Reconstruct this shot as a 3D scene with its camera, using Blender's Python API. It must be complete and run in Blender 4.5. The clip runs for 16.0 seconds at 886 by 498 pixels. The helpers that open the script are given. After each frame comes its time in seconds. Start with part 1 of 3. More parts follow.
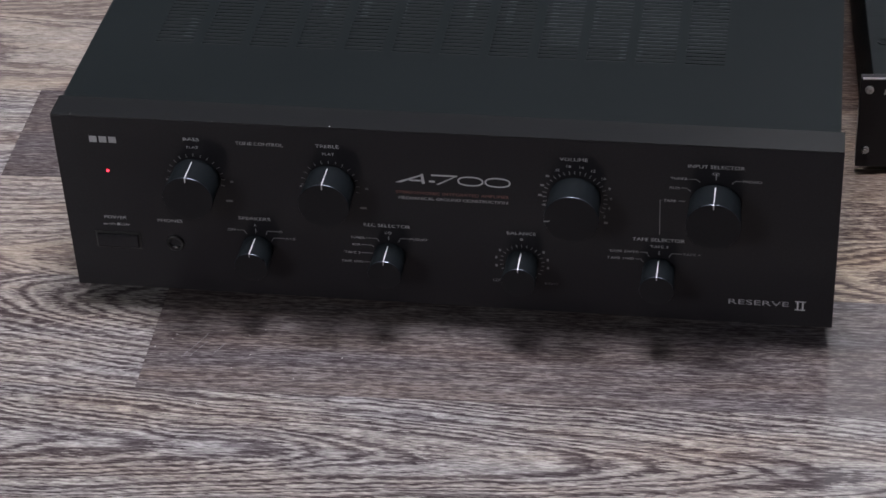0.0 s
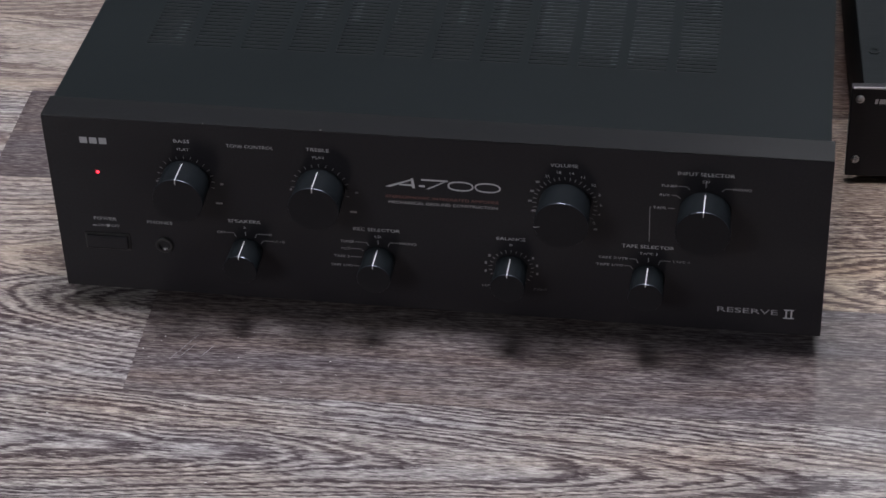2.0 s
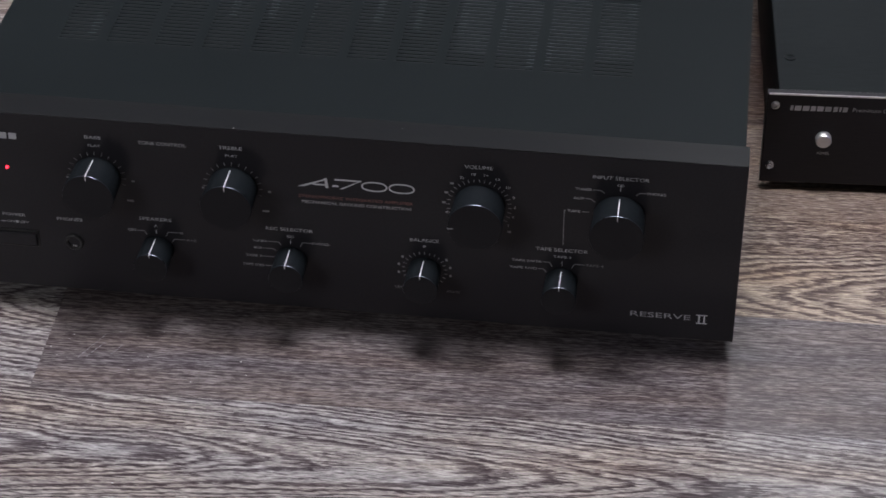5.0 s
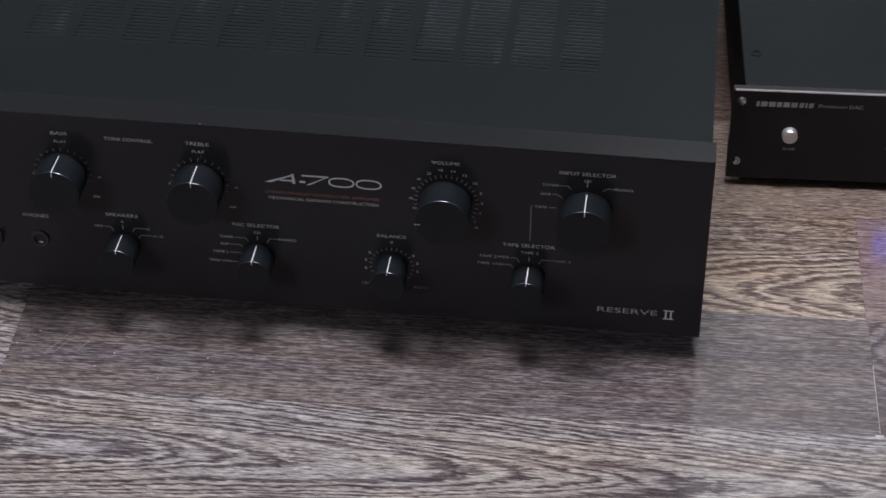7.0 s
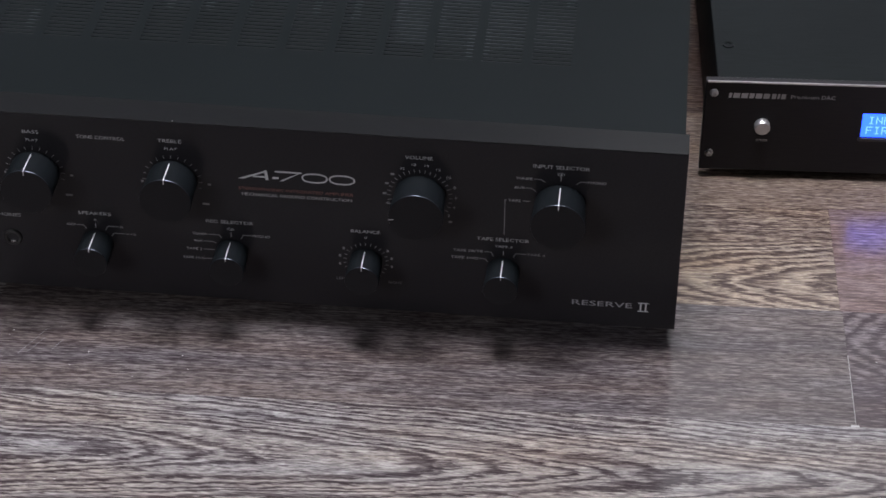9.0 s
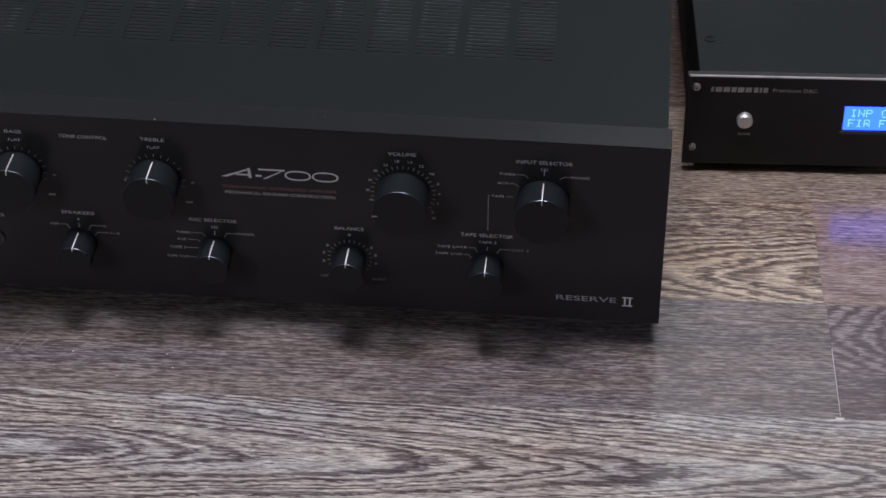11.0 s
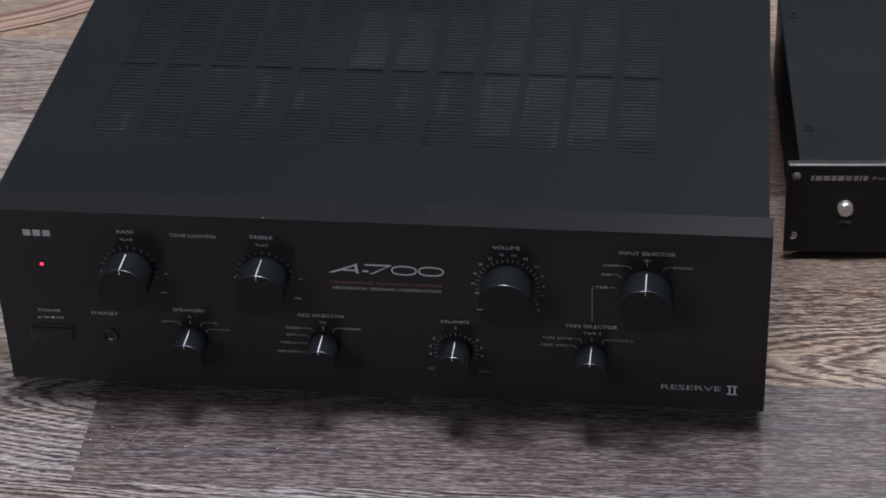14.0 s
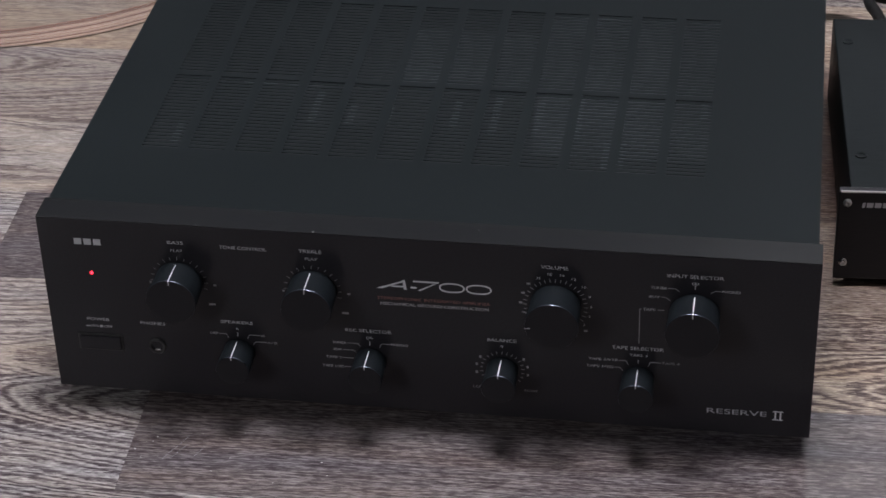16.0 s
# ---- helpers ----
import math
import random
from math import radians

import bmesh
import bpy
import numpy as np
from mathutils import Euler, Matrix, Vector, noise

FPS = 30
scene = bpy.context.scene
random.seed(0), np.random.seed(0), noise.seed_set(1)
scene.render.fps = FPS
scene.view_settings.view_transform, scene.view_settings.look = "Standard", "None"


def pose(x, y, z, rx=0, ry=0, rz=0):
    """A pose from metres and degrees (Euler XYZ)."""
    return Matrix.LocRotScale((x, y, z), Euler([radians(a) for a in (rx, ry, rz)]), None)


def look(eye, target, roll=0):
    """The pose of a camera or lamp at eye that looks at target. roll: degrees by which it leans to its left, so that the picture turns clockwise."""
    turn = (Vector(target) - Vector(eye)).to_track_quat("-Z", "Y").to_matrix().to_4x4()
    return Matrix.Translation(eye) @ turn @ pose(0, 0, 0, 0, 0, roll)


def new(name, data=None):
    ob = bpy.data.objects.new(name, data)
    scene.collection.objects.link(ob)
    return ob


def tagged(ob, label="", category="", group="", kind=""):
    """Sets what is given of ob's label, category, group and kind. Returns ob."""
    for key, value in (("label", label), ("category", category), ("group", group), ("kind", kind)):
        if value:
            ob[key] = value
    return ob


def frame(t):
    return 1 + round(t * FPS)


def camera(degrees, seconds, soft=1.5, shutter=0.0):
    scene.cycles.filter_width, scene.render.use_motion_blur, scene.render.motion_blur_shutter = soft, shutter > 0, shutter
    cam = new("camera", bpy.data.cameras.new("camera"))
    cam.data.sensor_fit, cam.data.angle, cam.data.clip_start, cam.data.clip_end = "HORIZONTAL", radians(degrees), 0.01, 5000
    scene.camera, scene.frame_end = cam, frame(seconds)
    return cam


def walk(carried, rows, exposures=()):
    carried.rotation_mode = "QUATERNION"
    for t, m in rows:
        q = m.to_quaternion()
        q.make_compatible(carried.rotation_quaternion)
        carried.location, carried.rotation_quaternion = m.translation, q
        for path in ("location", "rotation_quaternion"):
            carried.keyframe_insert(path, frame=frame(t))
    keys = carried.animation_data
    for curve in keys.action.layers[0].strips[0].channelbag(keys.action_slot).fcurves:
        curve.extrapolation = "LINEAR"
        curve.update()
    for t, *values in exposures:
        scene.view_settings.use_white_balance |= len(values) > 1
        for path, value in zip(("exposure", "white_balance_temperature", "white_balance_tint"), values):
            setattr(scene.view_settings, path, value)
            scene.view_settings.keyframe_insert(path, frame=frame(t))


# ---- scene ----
cam = camera(22.3, 16.0, soft=1.6, shutter=0.5)
PATH = [
    (0, (0.185, -0.982, 0.797), (-0.112, 0.594, -0.398), -3.2),
    (0.5, (0.185, -0.981, 0.797), (-0.112, 0.595, -0.398), -3.3),
    (1, (0.185, -0.982, 0.797), (-0.111, 0.595, -0.396), -2.9),
    (1.5, (0.185, -0.981, 0.797), (-0.106, 0.598, -0.396), -2.5),
    (2, (0.185, -0.982, 0.797), (-0.103, 0.598, -0.395), -2.4),
    (2.5, (0.185, -0.98, 0.796), (-0.098, 0.601, -0.395), -2.4),
    (3, (0.185, -0.979, 0.796), (-0.092, 0.604, -0.395), -2.0),
    (3.5, (0.185, -0.979, 0.795), (-0.076, 0.608, -0.394), -1.0),
    (4, (0.186, -0.975, 0.793), (-0.058, 0.613, -0.398), -0.5),
    (4.5, (0.186, -0.975, 0.793), (-0.047, 0.613, -0.4), -0.3),
    (5, (0.186, -0.975, 0.793), (-0.029, 0.616, -0.401), -0.1),
    (7.5, (0.186, -0.975, 0.793), (0.008, 0.617, -0.404), 0.5),
    (8, (0.185, -0.974, 0.792), (0.017, 0.618, -0.406), 0.4),
    (8.5, (0.185, -0.974, 0.792), (0.019, 0.617, -0.408), 0.2),
    (9, (0.185, -0.974, 0.792), (0.024, 0.618, -0.408), 0.4),
    (9.5, (0.185, -0.974, 0.792), (0.028, 0.617, -0.409), 0.4),
    (10, (0.185, -0.974, 0.792), (0.033, 0.617, -0.411), 0.3),
    (12.5, (0.185, -0.977, 0.794), (0.04, 0.617, -0.406), 0.2),
    (13, (0.185, -0.98, 0.796), (0.03, 0.621, -0.392), -0.1),
    (13.5, (0.185, -0.987, 0.8), (-0.027, 0.631, -0.356), -1.8),
    (14, (0.184, -0.989, 0.801), (-0.055, 0.642, -0.331), -2.5),
    (14.5, (0.184, -0.99, 0.802), (-0.074, 0.642, -0.325), -2.7),
    (15, (0.185, -0.99, 0.803), (-0.083, 0.643, -0.32), -2.5),
    (15.5, (0.185, -0.99, 0.803), (-0.091, 0.644, -0.317), -2.1),
    (16, (0.185, -0.99, 0.802), (-0.099, 0.644, -0.316), -2.0),
]
walk(cam, [(t, look(eye, target, roll)) for t, eye, target, roll in PATH])

# ---- world and light ----
world = bpy.data.worlds.new("sky")
scene.world = world
world.use_nodes = True
wn = world.node_tree.nodes
sky = wn.new("ShaderNodeTexSky")
sky.sky_type, sky.sun_disc = "NISHITA", False
sky.sun_elevation, sky.sun_rotation = radians(25), radians(160)
world.node_tree.links.new(sky.outputs[0], wn["Background"].inputs[0])
wn["Background"].inputs[1].default_value = 0.05


def area_lamp(name, m, power, colour, sx, sy=0.0):
    data = bpy.data.lights.new(name, "AREA")
    data.energy, data.color, data.size = power, colour, sx
    data.shape = "RECTANGLE" if sy else "DISK"
    if sy:
        data.size_y = sy
    ob = new(name, data)
    ob.matrix_world = m
    return ob


LAMP = (0.12, 0.14, 2.33)
area_lamp("ceiling_lamp_light", look(LAMP, (LAMP[0], LAMP[1], 0)), 87, (0.94, 0.925, 1.0), 0.95, 0.30)
WIN = (0.06, 0.84, 2.06, 2.70)      # window opening in the far wall: x from, x to, z from, z to
YN = 2.6
area_lamp("window_light", look(((WIN[0] + WIN[1]) / 2, YN + 0.02, (WIN[2] + WIN[3]) / 2), ((WIN[0] + WIN[1]) / 2, 0, (WIN[2] + WIN[3]) / 2)),
          3.1, (0.95, 0.95, 0.97), WIN[1] - WIN[0], WIN[3] - WIN[2])


WIN2 = (-2.40, -1.40, 1.15, 2.15)    # window opening in the wall behind the camera
YS = -2.6
area_lamp("rear_window_light", look(((WIN2[0] + WIN2[1]) / 2, YS - 0.02, (WIN2[2] + WIN2[3]) / 2), ((WIN2[0] + WIN2[1]) / 2, 0, (WIN2[2] + WIN2[3]) / 2)),
          37, (0.92, 0.94, 1.0), WIN2[1] - WIN2[0], WIN2[3] - WIN2[2])


# ---- materials ----
class Nodes:
    """Short hand for one material's node tree."""

    def __init__(self, name):
        self.mat = bpy.data.materials.new(name)
        self.mat.use_nodes = True
        self.t = self.mat.node_tree
        self.bsdf = self.t.nodes["Principled BSDF"]

    def node(self, kind):
        return self.t.nodes.new(kind)

    def put(self, value, socket):
        if isinstance(value, bpy.types.NodeSocket):
            self.t.links.new(value, socket)
        else:
            socket.default_value = value

    def math(self, op, a, b=0.0, c=0.0, clamp=False):
        n = self.node("ShaderNodeMath")
        n.operation, n.use_clamp = op, clamp
        for v, s in zip((a, b, c), n.inputs):
            self.put(v, s)
        return n.outputs[0]

    def xyz(self, x, y, z):
        n = self.node("ShaderNodeCombineXYZ")
        for v, s in zip((x, y, z), n.inputs):
            self.put(v, s)
        return n.outputs[0]

    def noise(self, vec, scale, detail=3.0, rough=0.5, w=None):
        n = self.node("ShaderNodeTexNoise")
        if w is not None:
            n.noise_dimensions = "4D"
            self.put(w, n.inputs["W"])
        self.put(vec, n.inputs["Vector"])
        n.inputs["Scale"].default_value, n.inputs["Detail"].default_value, n.inputs["Roughness"].default_value = scale, detail, rough
        return n.outputs[0]

    def ramp(self, fac, stops):
        n = self.node("ShaderNodeValToRGB")
        els = n.color_ramp.elements
        while len(els) < len(stops):
            els.new(0.5)
        for e, (p, c) in zip(els, stops):
            e.position, e.color = p, (*c, 1)
        self.put(fac, n.inputs[0])
        return n.outputs[0]

    def rng(self, v, a, b, c, d, smooth=False):
        n = self.node("ShaderNodeMapRange")
        n.interpolation_type = "SMOOTHSTEP" if smooth else "LINEAR"
        for val, s in zip((v, a, b, c, d), n.inputs):
            self.put(val, s)
        return n.outputs[0]

    def mix(self, f, a, b):
        n = self.node("ShaderNodeMix")
        n.data_type = "FLOAT"
        for v, s in zip((f, a, b), (n.inputs[0], n.inputs[2], n.inputs[3])):
            self.put(v, s)
        return n.outputs[0]

    def mixcol(self, f, a, b, kind="MIX"):
        n = self.node("ShaderNodeMix")
        n.data_type, n.blend_type = "RGBA", kind
        for v, s in zip((f, a, b), (n.inputs[0], n.inputs[6], n.inputs[7])):
            self.put(v, s)
        return n.outputs[2]

    def bump(self, height, strength, dist):
        n = self.node("ShaderNodeBump")
        n.inputs["Strength"].default_value, n.inputs["Distance"].default_value = strength, dist
        self.put(height, n.inputs["Height"])
        self.put(n.outputs[0], self.bsdf.inputs["Normal"])

    def set(self, **kw):
        for k, v in kw.items():
            self.put(v, self.bsdf.inputs[k.replace("_", " ")])
        return self.mat


def surface(name, colour, rough, metal=0.0, grain=200.0, vary=0.25, relief=0.0, spec=0.5, stretch=(1, 1, 1)):
    """Paint, plastic or metal with fine grain, broad wear and slight relief."""
    n = Nodes(name)
    co = n.node("ShaderNodeTexCoord").outputs["Object"]
    mp = n.node("ShaderNodeMapping")
    mp.inputs["Scale"].default_value = stretch
    n.put(co, mp.inputs["Vector"])
    fine = n.noise(mp.outputs[0], grain, 3)
    broad = n.noise(co, 9.0, 4)
    both = n.math("ADD", n.math("MULTIPLY", fine, 0.6), n.math("MULTIPLY", broad, 0.4))
    f = n.rng(both, 0.3, 0.7, 1 - vary, 1 + vary)
    col = n.mixcol(1.0, (*colour, 1), n.xyz(f, f, f), "MULTIPLY")
    if relief:
        n.bump(fine, 0.5, relief)
    return n.set(Base_Color=col, Roughness=n.rng(both, 0.3, 0.7, rough * 0.85, min(1, rough * 1.15)), Metallic=metal, Specular_IOR_Level=spec)


def glow(name, colour, strength):
    n = Nodes(name)
    return n.set(Base_Color=(*colour, 1), Emission_Color=(*colour, 1), Emission_Strength=strength, Roughness=0.3)


def laminate(name, tint, wide=280.0, along=23.0, blunt=0.00025, plain=0.0, fade=0.5):
    """Greyed zebra-grain wood print. Object colour: r arched grain, g paleness, b seed, alpha contrast.
    wide, along: growth rings to the metre across and along the board; blunt: roundness of the arches; plain: half width of the arched part, 0 for all."""
    n = Nodes(name)
    co = n.node("ShaderNodeTexCoord").outputs["Object"]
    sep = n.node("ShaderNodeSeparateXYZ")
    n.put(co, sep.inputs[0])
    x, y = sep.outputs[0], sep.outputs[1]
    info = n.node("ShaderNodeObjectInfo")
    s = n.node("ShaderNodeSeparateColor")
    n.put(info.outputs["Color"], s.inputs[0])
    arch, pale, seed, contrast = s.outputs[0], s.outputs[1], n.math("MULTIPLY", s.outputs[2], 37.0), info.outputs["Alpha"]

    def streak(fx, fy, detail, rough=0.55, z=0.0):
        return n.noise(n.xyz(n.math("MULTIPLY", x, fx), n.math("MULTIPLY", y, fy), z), 1.0, detail, rough, w=seed)

    def about(v, gain):
        return n.math("MULTIPLY", n.math("SUBTRACT", v, 0.5), gain)

    # the grain's run: broad waves, small waves, and single fibres that pull each ring's edge along the board
    dash, dash2 = streak(62.0, 900.0, 3, 0.65), streak(170.0, 1100.0, 2, 0.6, z=4.0)
    wob, wob2 = streak(6.0, 15.0, 2), streak(26.0, 110.0, 3, z=5.0)
    warp = n.math("ADD", about(wob, 5.0), about(wob2, 1.3))
    hyp = n.math("SQRT", n.math("ADD", n.math("MULTIPLY", y, y), blunt))
    h_arch = n.math("ADD", n.math("MULTIPLY", x, along), n.math("MULTIPLY", hyp, wide))
    h_line = n.math("ADD", n.math("MULTIPLY", y, 300.0), n.math("MULTIPLY", x, 3.0))
    h = n.math("ADD", n.mix(arch, h_line, h_arch), warp)
    h = n.math("ADD", h, n.math("MULTIPLY", n.noise(n.xyz(n.math("MULTIPLY", h, 0.5), 0.0, 2.0), 1.0, 1, w=seed), 2.6))
    h = n.math("ADD", h, n.math("ADD", about(dash, 1.5), about(dash2, 0.6)))
    saw = n.math("FRACT", h)
    ring = n.math("MULTIPLY", n.rng(saw, 0.0, 0.22, 0.0, 1.0, True), n.rng(saw, 0.5, 0.92, 1.0, 0.0, True))
    fine = n.math("ABSOLUTE", about(n.math("FRACT", n.math("MULTIPLY", h, 2.0)), 2.0))
    fib = n.rng(streak(44.0, 900.0, 4, 0.7, z=1.0), 0.40, 0.60, 0.0, 1.0)
    short = n.rng(dash2, 0.40, 0.60, 0.0, 1.0)
    band = streak(3.0, 34.0, 3, z=9.0)
    # some stretches show clear rings, others only fibres
    loose = n.math("MAXIMUM", n.rng(band, 0.42, 0.72, 0.04, fade), n.rng(arch, 0.0, 0.5, 1.0, 0.0))
    if plain:
        off = n.math("ABSOLUTE", n.math("ADD", y, about(wob, 0.03)))
        loose = n.math("MAXIMUM", loose, n.rng(off, plain, plain * 1.45, 0.0, 0.92, True))
    rings = n.math("ADD", n.math("MULTIPLY", ring, 0.84), n.math("MULTIPLY", fine, 0.20))
    fibres = n.math("ADD", n.math("MULTIPLY", fib, 0.60), n.math("MULTIPLY", short, 0.24))
    val = n.mix(loose, rings, fibres)
    val = n.math("ADD", n.math("MULTIPLY", val, 0.80), n.math("ADD", n.math("MULTIPLY", fib, 0.18), about(short, 0.32)))
    val = n.math("ADD", val, n.rng(streak(75.0, 260.0, 3, 0.65, z=11.0), 0.32, 0.68, -0.10, 0.10))
    val = n.math("ADD", val, n.rng(band, 0.25, 0.75, -0.16, 0.16))
    val = n.math("ADD", n.math("MULTIPLY", n.math("SUBTRACT", val, 0.5), contrast), pale, clamp=True)
    col = n.ramp(val, [(0.0, (0.040, 0.031, 0.033)), (0.25, (0.080, 0.066, 0.067)), (0.55, (0.168, 0.150, 0.145)), (0.8, (0.270, 0.250, 0.232)), (1.0, (0.39, 0.37, 0.340))])
    hue = streak(6.0, 42.0, 3, z=3.0)
    col = n.mixcol(n.rng(hue, 0.50, 0.74, 0.0, 0.6), col, (1.04, 0.89, 0.76, 1), "MULTIPLY")
    col = n.mixcol(n.rng(hue, 0.30, 0.50, 0.6, 0.0), col, (0.92, 0.98, 1.10, 1), "MULTIPLY")
    col = n.mixcol(1.0, col, (*tint, 1), "MULTIPLY")
    n.bump(val, 0.16, 0.0003)
    return n.set(Base_Color=col, Roughness=n.rng(val, 0.0, 1.0, 0.10, 0.17), Specular_IOR_Level=0.5)


M_WOOD = laminate("laminate_wood_grey", (0.99, 0.99, 1.0))
M_WOOD_BEIGE = laminate("laminate_wood_beige", (1.14, 1.0, 0.84), 270.0, 31.0, 0.0009, 0.030, 0.40)
M_WOOD_WARM = laminate("laminate_wood_warm", (1.05, 0.985, 0.92), 190.0)
M_WOOD_ROSE = laminate("laminate_wood_rose", (1.15, 0.94, 0.92))
M_WOOD_SWIRL = laminate("laminate_wood_swirl", (0.98, 0.94, 1.02), 200.0, 62.0, 0.0014, 0.026, 0.35)
M_WOOD_ROUND = laminate("laminate_wood_round", (1.0, 0.99, 0.99), 250.0, 42.0, 0.0005, 0.0, 0.4)
M_SCRATCH = surface("pale_scratch", (0.165, 0.160, 0.172), 0.5)
M_CHIP = surface("pale_chip", (0.36, 0.35, 0.34), 0.7)
M_WALL = surface("painted_wall", (0.20, 0.19, 0.18), 0.85, grain=60, vary=0.06)
M_CEIL = surface("white_ceiling", (0.78, 0.78, 0.77), 0.9, grain=60, vary=0.04)
M_FRAME = surface("white_window_frame", (0.78, 0.78, 0.77), 0.35, vary=0.05)
M_COVER = surface("black_painted_steel", (0.0079, 0.0103, 0.0114), 0.36, grain=900, vary=0.2, relief=0.00004, spec=0.13)
M_PANEL = surface("black_anodised_panel", (0.0182, 0.0174, 0.0202), 0.18, grain=700, vary=0.15, spec=0.24)
# darkened copy of the panel black, against strong lamp light on its top face
M_PANEL_TOP = surface("panel_black_darkened", (0.0088, 0.0096, 0.0108), 0.21, grain=700, vary=0.1, spec=0.5)
M_KNOB = surface("satin_black_knob", (0.0065, 0.0082, 0.0098), 0.5, grain=500, vary=0.15, spec=0.075)
M_CAP = surface("matt_black_cap", (0.0140, 0.0136, 0.0158), 0.40, grain=500, vary=0.15, spec=0.15)
M_RIM = surface("dark_bright_cut_rim", (0.078, 0.086, 0.105), 0.30, metal=1.0)
M_DARK = surface("black_plastic", (0.011, 0.011, 0.011), 0.45)
M_INSIDE = surface("chassis_steel", (0.0175, 0.0200, 0.0210), 0.5, grain=60, vary=0.45, spec=0.3)
# paler than the plate: brighter slots put into the colour
M_SLOT_PALE = surface("pale_slot_sheet", (0.034, 0.040, 0.043), 0.5, grain=45, vary=0.5, spec=0.3)
M_ALU = surface("dull_aluminium", (0.060, 0.071, 0.077), 0.5, metal=0.2, vary=0.15)
M_PRINT = surface("pale_grey_print", (0.41, 0.41, 0.43), 0.5, vary=0.1)
M_PRINT_BRIGHT = surface("silver_print", (0.55, 0.55, 0.58), 0.45, vary=0.08)
M_PRINT_MID = surface("matt_grey_print", (0.31, 0.31, 0.335), 0.5, vary=0.1)
M_PRINT_DIM = surface("grey_print", (0.225, 0.225, 0.235), 0.5, vary=0.1)
M_PRINT_RED = surface("dark_red_print", (0.19, 0.075, 0.06), 0.5, vary=0.1)
M_LINE = surface("white_pointer_line", (0.55, 0.55, 0.56), 0.4, vary=0.06)
M_STEEL = surface("bright_screw_steel", (0.62, 0.62, 0.63), 0.28, metal=1.0)
M_BUTTON = surface("silver_button", (0.66, 0.66, 0.67), 0.38, metal=0.85, vary=0.08)
M_BRUSHED = surface("brushed_black_aluminium", (0.0112, 0.0134, 0.0144), 0.42, spec=0.09, grain=260, vary=0.45, relief=0.00004, stretch=(0.25, 4, 4))
M_DACFRONT = surface("black_brushed_front", (0.0300, 0.0290, 0.0320), 0.36, spec=0.14, grain=400, vary=0.15, stretch=(0.2, 3, 3))
# lightened: the display's light on its ledge is put into the colour
M_LEDGE = surface("lightened_ledge_plastic", (0.035, 0.035, 0.04), 0.3)
M_RUBBER = surface("black_rubber", (0.008, 0.008, 0.008), 0.6, spec=0.2)
M_LED = glow("red_led", (1.0, 0.025, 0.05), 4.5)
M_LCD = glow("blue_lcd_backlight", (0.016, 0.072, 1.0), 4.8)
M_LCD_TEXT = glow("lcd_letters", (0.26, 0.62, 1.0), 1.2)
M_COPPER_DARK = surface("aged_copper_strands", (0.17, 0.075, 0.05), 0.4, metal=0.6, grain=1500, vary=0.3, stretch=(0.1, 3, 3))
M_COPPER = surface("copper_strands", (0.38, 0.24, 0.18), 0.38, metal=0.6, grain=1500, vary=0.3, stretch=(0.1, 3, 3))


def clear_jacket():
    n = Nodes("clear_cable_jacket")
    mixer = n.node("ShaderNodeMixShader")
    clear = n.node("ShaderNodeBsdfTransparent")
    mixer.inputs[0].default_value = 0.10
    n.set(Base_Color=(0.80, 0.74, 0.66, 1), Roughness=0.2)
    n.put(clear.outputs[0], mixer.inputs[1])
    n.put(n.bsdf.outputs[0], mixer.inputs[2])
    n.put(mixer.outputs[0], n.t.nodes["Material Output"].inputs[0])
    return n.mat


M_JACKET = clear_jacket()


# ---- mesh helpers ----
def mesh_of(name, bm, mats, smooth=None):
    me = bpy.data.meshes.new(name)
    bmesh.ops.recalc_face_normals(bm, faces=bm.faces)
    bm.to_mesh(me)
    bm.free()
    for m in mats if isinstance(mats, (list, tuple)) else [mats]:
        me.materials.append(m)
    if smooth:
        for p in me.polygons:
            p.use_smooth = True
        me.set_sharp_from_angle(angle=radians(smooth))
    return me


def part(name, bm, material, parent=None, label="", smooth=None):
    ob = new(name, mesh_of(name, bm, material, smooth))
    ob.parent = parent
    return tagged(ob, label)


def empty(name, m, label, category, group="", kind=""):
    ob = new(name)
    ob.empty_display_size = 0.05
    ob.matrix_world = m
    return tagged(ob, label, category, group, kind)


def box(x0, x1, y0, y1, z0, z1, bevel=0.0, seg=2, bm=None):
    b = bmesh.new()
    bmesh.ops.create_cube(b, size=1, matrix=Matrix.LocRotScale(((x0 + x1) / 2, (y0 + y1) / 2, (z0 + z1) / 2), None, (x1 - x0, y1 - y0, z1 - z0)))
    if bevel:
        bmesh.ops.bevel(b, geom=b.edges[:], offset=bevel, segments=seg, affect="EDGES", profile=0.5)
    return join(bm, b)


def join(bm, b):
    if bm is None:
        return b
    me = bpy.data.meshes.new("tmp")
    b.to_mesh(me)
    b.free()
    bm.from_mesh(me)
    bpy.data.meshes.remove(me)
    return bm


def lathe(profile, m=None, n=48, cap=True, bm=None):
    """Turn (radius, height) pairs round z."""
    b = bm or bmesh.new()
    rings = []
    for r, h in profile:
        if r < 1e-6:
            rings.append([b.verts.new((0, 0, h))])
        else:
            rings.append([b.verts.new((r * math.cos(2 * math.pi * i / n), r * math.sin(2 * math.pi * i / n), h)) for i in range(n)])
    for a, c in zip(rings, rings[1:]):
        for i in range(n):
            j = (i + 1) % n
            f = [a[i % len(a)], a[j % len(a)], c[j % len(c)], c[i % len(c)]]
            f = list(dict.fromkeys(f))
            if len(f) > 2:
                b.faces.new(f)
    if m is not None:
        b.transform(m)
    return b


